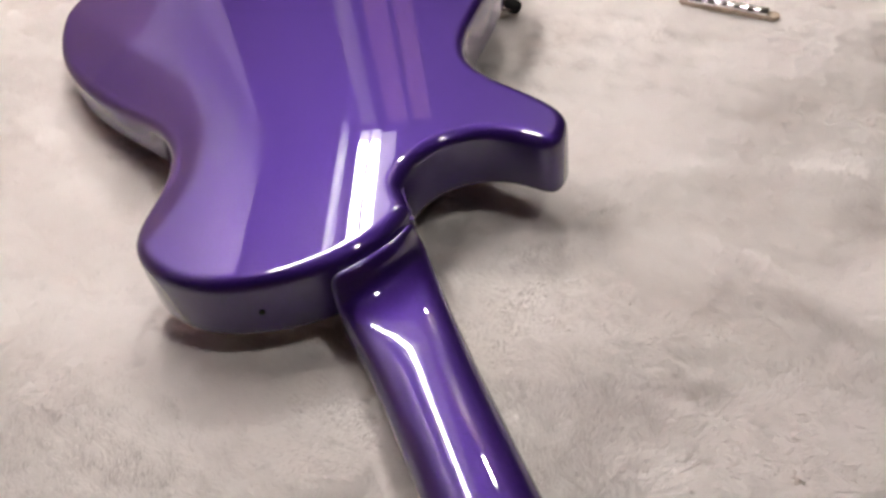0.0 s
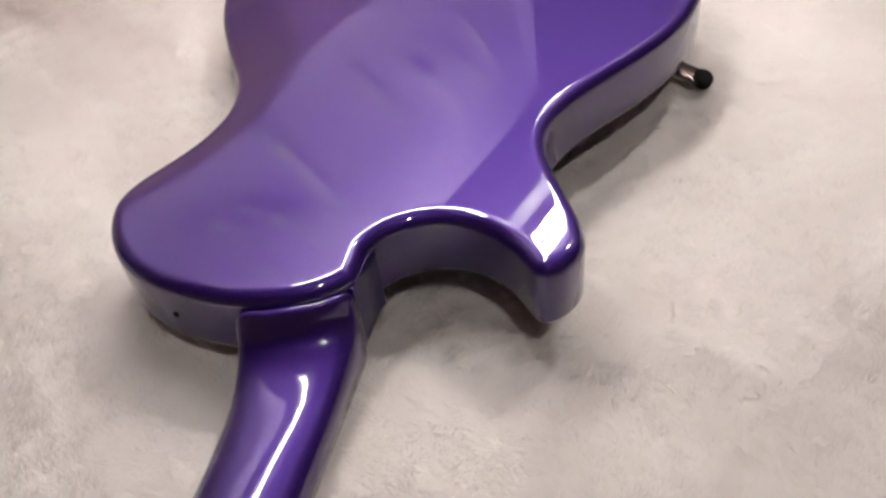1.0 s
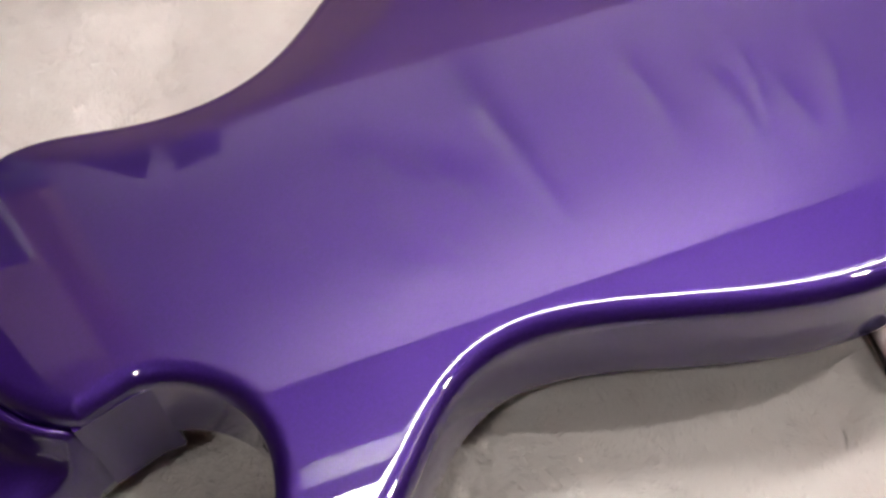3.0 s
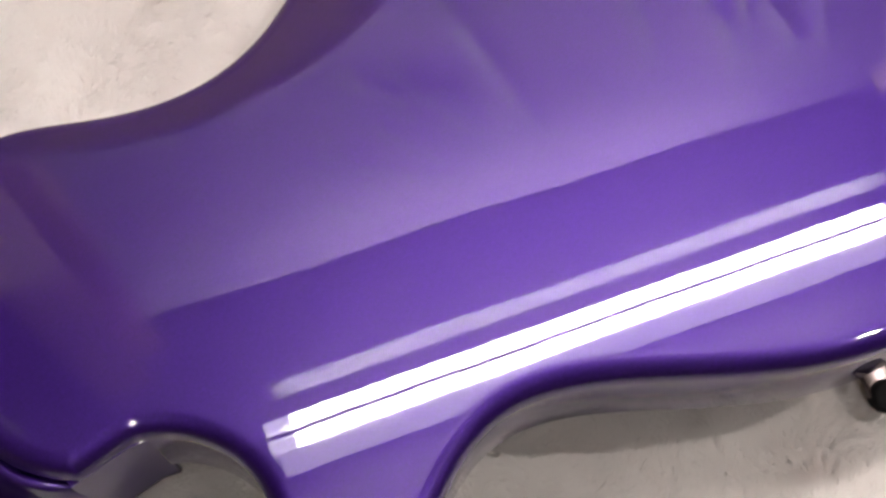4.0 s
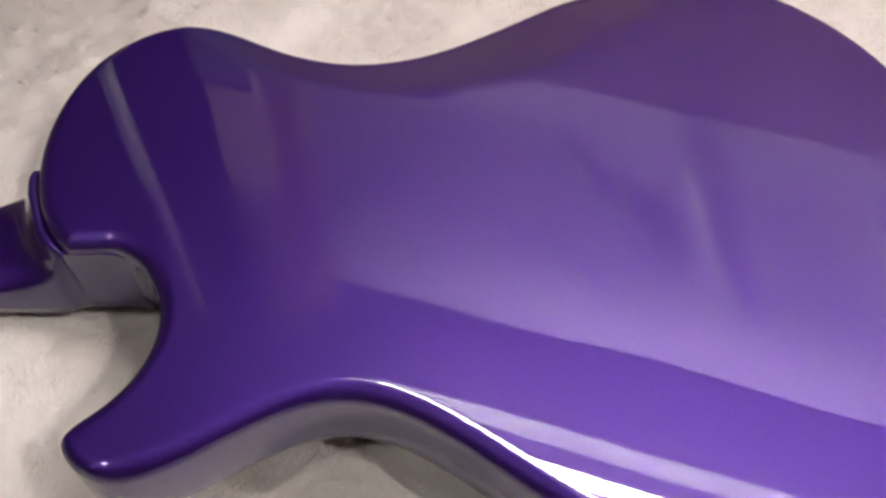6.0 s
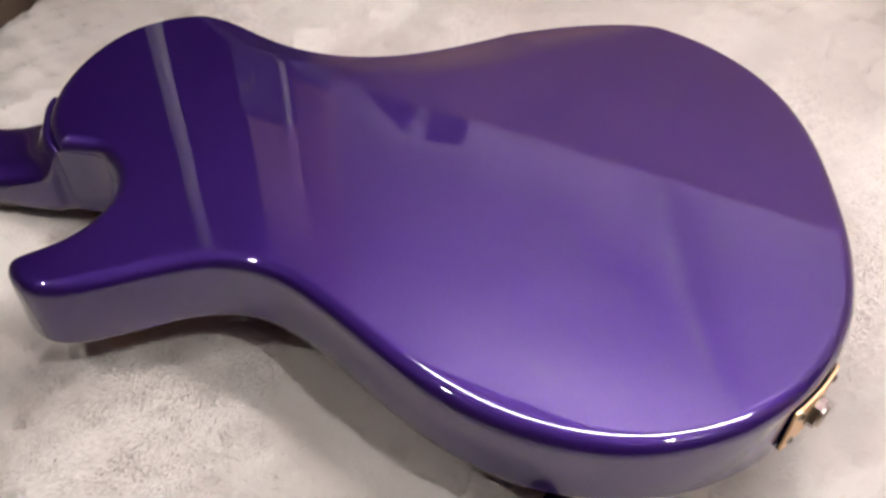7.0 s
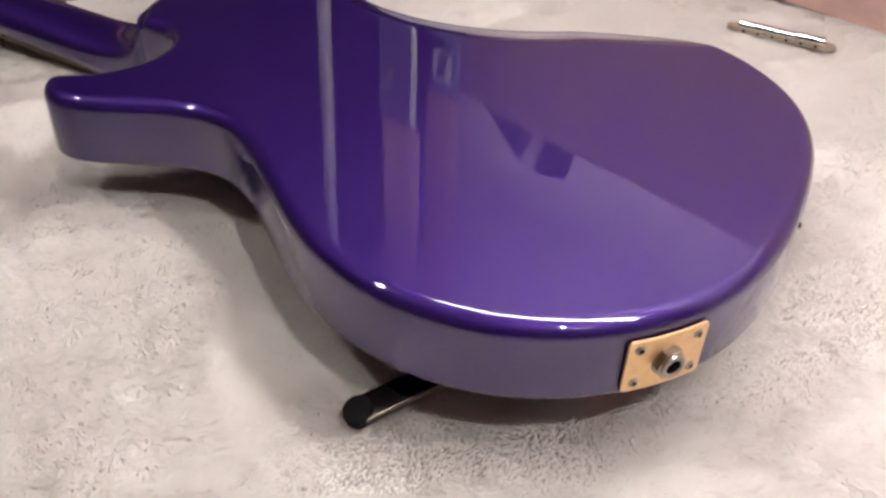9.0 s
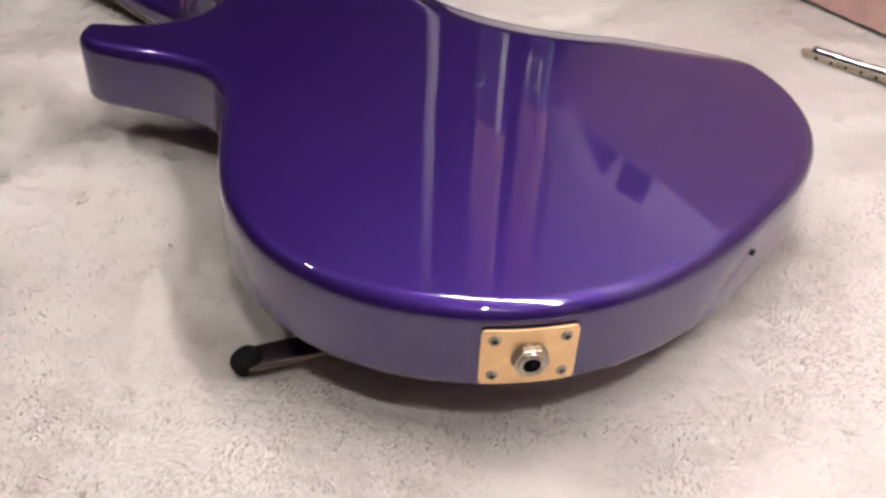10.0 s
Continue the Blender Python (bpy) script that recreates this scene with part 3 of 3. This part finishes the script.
# ---- things on the table ----
def bridge_bar():
    """A spare guitar bridge: a bar with round ends, six saddles and six adjusting screws."""
    bar = thing("guitar_bridge", "loose nickel guitar bridge with six saddles lying on the plush", "bridge", group="loose guitar bridges")
    bm = bmesh.new()
    L, w, h = 0.069, 0.0044, 0.0036
    ring = [(L / 2 + w * math.cos(a), w * math.sin(a)) for a in np.linspace(-math.pi / 2, math.pi / 2, 10)] + [(-L / 2 + w * math.cos(a), w * math.sin(a)) for a in np.linspace(math.pi / 2, 3 * math.pi / 2, 10)]
    low = [bm.verts.new((x, y, 0)) for x, y in ring]
    up = [bm.verts.new((x, y, h)) for x, y in ring]
    bm.faces.new(low[::-1])
    bm.faces.new(up)
    for i in range(len(ring)):
        j = (i + 1) % len(ring)
        bm.faces.new((low[i], low[j], up[j], up[i]))
    bmesh.ops.bevel(bm, geom=bm.edges[:], offset=0.0006, segments=1, affect="EDGES")
    frame_part = part("frame", bm, DULL, bar, "dull nickel frame")
    smooth_by_angle(frame_part, 30)
    for i in range(6):
        x = (i - 2.5) * 0.0102
        part("saddle", cyl_bm(0.0038, 0.0101, Matrix.Translation((x, 0.0003 * (-1) ** (i // 2), h + 0.0006)) @ Matrix.Rotation(radians(90), 4, "Y"), 20, bevel=0.0004), CHROME, bar, "bright chrome saddle")
        part("adjusting_screw", cyl_bm(0.0010, 0.0014, Matrix.Translation((x, -w - 0.0004, h * 0.5)) @ Matrix.Rotation(radians(90), 4, "X"), 14), HOLE, bar, "dark screw head")
    return bar


bar = bridge_bar()
bx, by = 0.3915, 0.2845
bu, bn = bx * CU - by * SU, bx * SU + by * CU
bar.matrix_world = pose(bx, by, float(fur_height(np.array(bu), np.array(bn))) + 0.0042, 0, 0, -1)

bx, by = 0.212, -0.289
bu, bn = bx * CU - by * SU, bx * SU + by * CU
copy_thing(bar, pose(bx, by, float(fur_height(np.array(bu), np.array(bn))) + 0.0042, 0, 0, 38))

# ---- pieces of the room around the table ----
cab = thing("wall_cabinet", "rose-painted wall cabinet hanging over the table", "cabinet")
part("cabinet_body", box_bm((0.986, 0.26, 0.408), (0.419, 0.550, 0.266 + 0.204), 0.003, m=ROOM), ROSEPAINT, cab, smooth=False)
part("bottom_rail", box_bm((0.98, 0.010, 0.004), (0.416, 0.410, 0.2635), 0.001, m=ROOM), FRONTM, cab, smooth=False)
# board leaning under the cabinet, with old screw holes and a pale scrap of tape
board_under = thing("backboard", "rose-brown painted board with old screw holes leaning under the cabinet", "board")
LEAN = math.atan2(0.082, 0.223)
BOARD = ROOM @ Matrix.Translation((0, 0.4365, 0.1565)) @ Matrix.Rotation(LEAN, 4, "X")
part("panel", box_bm((1.00, 0.008, 0.2380), (0.425, 0.004, 0), 0.0012, m=BOARD), BOARDPAINT, board_under, smooth=False)
for u, z, w, h, lean in ((0.136, 0.195, 0.0050, 0.0105, 28), (0.127, 0.210, 0.0055, 0.0085, 20), (0.226, 0.197, 0.0085, 0.0050, -10), (0.241, 0.202, 0.0060, 0.0030, 5), (0.297, 0.232, 0.0100, 0.0025, -8)):
    hole_m = BOARD @ Matrix.Translation((u, 0, (z - 0.1565) / math.cos(LEAN))) @ Matrix.Rotation(radians(lean), 4, "Y") @ Matrix.Diagonal((w / 0.01, 1, h / 0.01, 1)) @ Matrix.Rotation(radians(90), 4, "X")
    part("old_hole", cyl_bm(0.005, 0.0010, hole_m, 14), OLDHOLE, board_under, "dark old screw hole")
part("tape", box_bm((0.012, 0.0012, 0.0042), (0.179, 0, (0.217 - 0.1565) / math.cos(LEAN)), 0.0003, m=BOARD), PINKCLOTH, board_under, "pale scrap of tape", smooth=False)
soff = slab("soffit", -0.7, 0.92, 0.10, 0.70, 0.673, 0.72, SOFFITM, "dark brown-grey boxed soffit above the table")

# a creased pale sheet over the cabinet's front
sheet = thing("hanging_sheet", "pale lilac cloth sheet with light painted along its folds, hung on the cabinet", "sheet")
FOLDS = ((0.288, 0.21, 0.432, 0.472, 0.0060, 1.0), (0.335, 0.345, 0.392, 0.458, 0.0045, 0.7), (0.262, 0.305, 0.378, 0.466, 0.0055, 0.9),
         (0.203, 0.262, 0.266, 0.348, 0.0060, 0.5), (0.193, 0.408, 0.358, 0.520, 0.0050, 0.6), (0.168, 0.467, 0.252, 0.538, 0.0050, 0.5),
         (0.570, 0.315, 0.655, 0.456, 0.0060, 1.0), (0.653, 0.345, 0.734, 0.465, 0.0070, 0.9),
         (0.236, 0.315, 0.352, 0.470, 0.0040, 0.7), (0.210, 0.325, 0.318, 0.478, 0.0045, 0.6), (0.298, 0.330, 0.382, 0.452, 0.0035, 0.6),
         (0.150, 0.385, 0.272, 0.512, 0.0045, 0.5), (0.120, 0.430, 0.215, 0.535, 0.0045, 0.4), (0.462, 0.255, 0.556, 0.420, 0.0070, 0.45),
         (0.594, 0.300, 0.682, 0.462, 0.0045, 0.7), (0.700, 0.330, 0.790, 0.480, 0.0060, 0.6))
NU, NZ = 480, 230
gu, gz = np.meshgrid(np.linspace(-0.076, 0.906, NU), np.linspace(0.195, 0.598, NZ))
bulge, streak_light = np.zeros_like(gu), np.zeros_like(gu)
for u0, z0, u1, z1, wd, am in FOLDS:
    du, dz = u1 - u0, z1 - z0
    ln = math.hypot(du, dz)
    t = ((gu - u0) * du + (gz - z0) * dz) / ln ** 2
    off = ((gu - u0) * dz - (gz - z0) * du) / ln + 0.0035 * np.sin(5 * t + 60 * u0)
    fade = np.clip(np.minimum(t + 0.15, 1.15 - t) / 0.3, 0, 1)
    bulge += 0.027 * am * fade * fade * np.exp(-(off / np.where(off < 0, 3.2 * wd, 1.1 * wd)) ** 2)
    # mask of the light painted along each fold's upper flank
    lit_ridge = am * fade * (0.55 + 0.45 * np.sin(2.4 * t + 0.4)) * np.exp(-((off + 0.6 * wd) / (1.15 * wd)) ** 2)
    streak_light = np.maximum(streak_light, lit_ridge * (1 + 0.25 * np.sin(260 * gu + 90 * gz)))
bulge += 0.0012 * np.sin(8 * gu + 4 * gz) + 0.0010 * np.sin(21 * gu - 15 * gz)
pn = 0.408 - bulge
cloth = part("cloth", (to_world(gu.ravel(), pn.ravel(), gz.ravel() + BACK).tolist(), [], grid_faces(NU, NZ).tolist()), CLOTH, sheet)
cloth.data.materials.append(FOLD_LIGHT_EDGE)
cloth.data.materials.append(FOLD_LIGHT)
# faces near a ridge take the paler tones, as painted light
level = streak_light[:-1, :-1].ravel()
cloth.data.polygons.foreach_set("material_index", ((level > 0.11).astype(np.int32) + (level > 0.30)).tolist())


def card(name, pts, label):
    """A thin dark card standing just proud of the sheet."""
    bm = bmesh.new()
    f = [bm.verts.new(room(u, 0.4010, z + BACK)) for u, z in pts]
    b = [bm.verts.new(room(u, 0.4030, z + BACK)) for u, z in pts]
    bm.faces.new(f)
    bm.faces.new(b[::-1])
    for i in range(len(pts)):
        j = (i + 1) % len(pts)
        bm.faces.new((f[j], f[i], b[i], b[j]))
    bmesh.ops.recalc_face_normals(bm, faces=bm.faces[:])
    return tagged(part(name, bm, DARKP, smooth=False), label, "card", group="cards on the sheet")


card("pennant_card", ((-0.012, 0.204), (0.052, 0.196), (0.032, 0.239)), "dark three-cornered card fixed to the pale sheet")
card("square_card", ((0.065, 0.195), (0.103, 0.190), (0.094, 0.235), (0.055, 0.241)), "dark square card fixed to the pale sheet")
card("wedge_card", ((0.365, 0.186), (0.425, 0.179), (0.427, 0.194)), "dark narrow wedge card fixed to the pale sheet")

# upright trims and curtain strips beside the cabinet
def post(name, u, n, w, d, z0, z1, mat, label, cat):
    return tagged(part(name, box_bm((w, d, z1 - z0), (u, n, (z0 + z1) / 2 + BACK), 0.002, m=ROOM), mat, smooth=False), label, cat)


post("door_trim", -0.185, 0.318, 0.0135, 0.010, -0.75, 0.60, WHITE, "white painted upright door trim", "trim")
post("thin_post", -0.0505, 0.327, 0.0055, 0.006, 0.075, 0.213, WHITE, "thin white upright post beside the cabinet", "post")
post("rose_curtain", -0.0745, 0.333, 0.055, 0.006, 0.2155, 0.60, PINK, "dull rose curtain strip hanging beside the cabinet", "curtain")
post("rose_curtain", -0.0480, 0.367, 0.046, 0.006, 0.186, 0.60, PINK, "dull rose curtain strip hanging beside the cabinet", "curtain")
# unseen copies of the trim and curtains, added for the guitar's back to mirror
post("door_trim", 1.435, 0.335, 0.010, 0.040, FLOOR_Z - BACK + 0.002, 1.55, WHITE, "added copy of the white door trim, for the guitar's back to mirror", "trim")
post("rose_curtain", 1.425, 0.262, 0.008, 0.050, FLOOR_Z - BACK + 0.01, 1.55, PINK, "added copy of the rose curtain strip, for the guitar's back to mirror", "curtain")
post("rose_curtain", 1.425, 0.200, 0.008, 0.044, FLOOR_Z - BACK + 0.01, 1.55, PINK, "added copy of the rose curtain strip, for the guitar's back to mirror", "curtain")
BLUEGREY = plain("blue_grey_paper", (0.22, 0.24, 0.42), 0.6, 0.0, 20, 0.1)
post("paper_notice", -0.047, 0.367, 0.040, 0.004, 0.070, 0.184, BLUEGREY, "blue-grey paper notice with a pale framed square", "notice")
DIMPAPER = plain("dim_violet_paper", (0.17, 0.13, 0.24), 0.6, 0.0, 20, 0.15)
post("paper_notice", -0.084, 0.3335, 0.054, 0.004, 0.070, 0.213, DIMPAPER, "dim violet paper notice with a pale curled scrap", "notice")
scrap = bmesh.new()
curl = ((-0.085, 0.158), (-0.0862, 0.167), (-0.089, 0.174), (-0.0945, 0.1785), (-0.100, 0.180), (-0.0995, 0.1835), (-0.092, 0.184), (-0.0865, 0.180), (-0.084, 0.170))
fr = [scrap.verts.new(room(u, 0.3285 - 0.004 * (z - 0.154) / 0.034, z + BACK)) for u, z in curl]
bk = [scrap.verts.new(room(u, 0.3300 - 0.004 * (z - 0.154) / 0.034, z + BACK)) for u, z in curl]
scrap.faces.new(fr)
scrap.faces.new(bk[::-1])
for i in range(len(curl)):
    scrap.faces.new((fr[i - 1], fr[i], bk[i], bk[i - 1]))
bmesh.ops.recalc_face_normals(scrap, faces=scrap.faces[:])
tagged(part("paper_scrap", scrap, WHITE, smooth=False), "small pale curled paper scrap on the dim notice", "paper")
pf = thing("picture_frame", "small pale square picture frame on the notice", "frame")
for du, dz, w, h in ((-0.010, 0, 0.004, 0.034), (0.010, 0, 0.004, 0.034), (0, 0.015, 0.024, 0.004), (0, -0.015, 0.024, 0.004)):
    part("frame_side", box_bm((w, 0.004, h), (-0.048 + du, 0.362, 0.151 + dz + BACK), 0.0008, m=ROOM), WHITE, pf, smooth=False)

# tube lamp under the soffit
lamp = thing("tube_lamp", "lit twin-tube fluorescent lamp with grey and frosted side strips", "lamp")
LZ = 0.500 + BACK
for n in (0.1842, 0.2028):
    t = part("tube", cyl_bm(0.0066, 0.65, ROOM @ Matrix.Translation((0.4055, n, LZ)) @ Matrix.Rotation(radians(90), 4, "Y"), 20), TUBE, lamp, "glowing white fluorescent tube")
    for u in (0.0680, 0.743):
        part("tube_end", cyl_bm(0.0066, 0.025, ROOM @ Matrix.Translation((u, n, LZ)) @ Matrix.Rotation(radians(90), 4, "Y"), 20), TUBE_END, t, "dim end of the tube")
part("near_wing", box_bm((0.690, 0.0230, 0.0016), (0.4060, 0.1646, LZ - 0.002), 0.0004, m=ROOM), STRIP, lamp, "frosted diffuser strip with a faint even glow put into it", smooth=False)
part("far_wing", box_bm((0.70, 0.0012, 0.042), (0.420, 0.2268, LZ - 0.025), 0.0003, m=ROOM), OPAL, lamp, "frosted clear plastic side strip", smooth=False)
part("housing", box_bm((0.73, 0.022, 0.020), (0.4055, 0.1935, LZ + 0.052), 0.004, m=ROOM), SOFFITM, lamp, "dull brown-grey lamp housing", smooth=False)
for u in (0.18, 0.63):
    part("hanger", cyl_bm(0.004, 0.040, ROOM @ Matrix.Translation((u, 0.193, LZ + 0.082))), WHITE, lamp)
for u in (0.051, 0.763):
    part("end_cap", box_bm((0.012, 0.036, 0.050), (u - 0.0015, 0.1935, LZ + 0.019), 0.002, m=ROOM), WHITE, lamp, smooth=False)

# two ceiling lamps of the room
def ceiling_lamp(u, n, drop, length, power):
    lamp_thing = thing("ceiling_lamp", "small white ceiling lamp panel, switched on", "lamp", group="ceiling lamps")
    z = 1.75 - drop
    part("panel", box_bm((length, 0.032, 0.03), (u, n, z), 0.008, m=ROOM), glow("ceiling_panel_glow", (1.0, 0.945, 0.90), power), lamp_thing, "glowing white diffuser", smooth=False)
    part("rim", box_bm((length + 0.04, 0.07, 0.02), (u, n, z + 0.022), 0.004, m=ROOM), WHITE, lamp_thing, smooth=False)
    part("stem", cyl_bm(0.012, drop - 0.03, ROOM @ Matrix.Translation((u, n, z + 0.03 + (drop - 0.03) / 2))), WHITE, lamp_thing)


ceiling_lamp(-0.45, -0.75, 0.13, 0.09, 1050.0)
ceiling_lamp(1.28, -0.22, 0.14, 0.09, 2080.0)

# base cabinet past the table's end
base = thing("base_cabinet", "dark grey-brown panelled cabinet with bright metal knobs", "cabinet")
FU = -0.42
part("carcass", box_bm((0.45, 1.30, 0.86), (FU - 0.245, 0.04, FLOOR_Z + 0.43), 0.004, m=ROOM), CABINET, base, smooth=False)
part("worktop", box_bm((0.50, 1.31, 0.035), (FU - 0.225, 0.04, FLOOR_Z + 0.879), 0.006, m=ROOM), OAK, base)


def cabinet_door(n0, n1, z0, z1):
    w, h = n1 - n0, z1 - z0
    nc, zc = (n0 + n1) / 2, (z0 + z1) / 2
    rail = 0.062
    door = part("door", join_bm(
        box_bm((0.018, rail, h), (FU - 0.009, n0 + rail / 2, zc), 0.003), box_bm((0.018, rail, h), (FU - 0.009, n1 - rail / 2, zc), 0.003),
        box_bm((0.018, w - 2 * rail, rail), (FU - 0.009, nc, z1 - rail / 2), 0.003), box_bm((0.018, w - 2 * rail, rail), (FU - 0.009, nc, z0 + rail / 2), 0.003)), CABINET, base, smooth=False)
    part("panel", box_bm((0.016, w - 2 * rail - 0.001, h - 2 * rail - 0.001), (FU - 0.0085, nc, zc), 0.006), CABINET, door, smooth=False)
    for o in (door, *door.children):
        o.data.transform(ROOM)
    return door


def knob(parent, n, z):
    prof = [(0.0, 0.050), (0.012, 0.0490), (0.022, 0.0445), (0.0290, 0.0370), (0.0310, 0.0300), (0.0270, 0.0220), (0.017, 0.016), (0.010, 0.012), (0.0095, 0.004), (0.019, 0.002), (0.0195, 0.0)]
    seg = 28
    verts = [(r * math.cos(2 * math.pi * i / seg), r * math.sin(2 * math.pi * i / seg), h) for i in range(seg) for r, h in prof]
    k = len(prof)
    faces = [(i * k + j, i * k + j + 1, ((i + 1) % seg) * k + j + 1, ((i + 1) % seg) * k + j) for i in range(seg) for j in range(k - 1)]
    ob = part("knob", (verts, [], faces), CHROME, parent, "round polished metal knob")
    ob.matrix_local = ROOM @ Matrix.Translation((FU, n, z)) @ Matrix.Rotation(radians(90), 4, "Y")


for n0, n1, kn in ((-0.58, -0.20, -0.24), (-0.195, 0.238, -0.16), (0.243, 0.67, 0.398)):
    d = cabinet_door(n0, n1, FLOOR_Z + 0.08, FLOOR_Z + 0.84)
    knob(d, kn, -0.106)
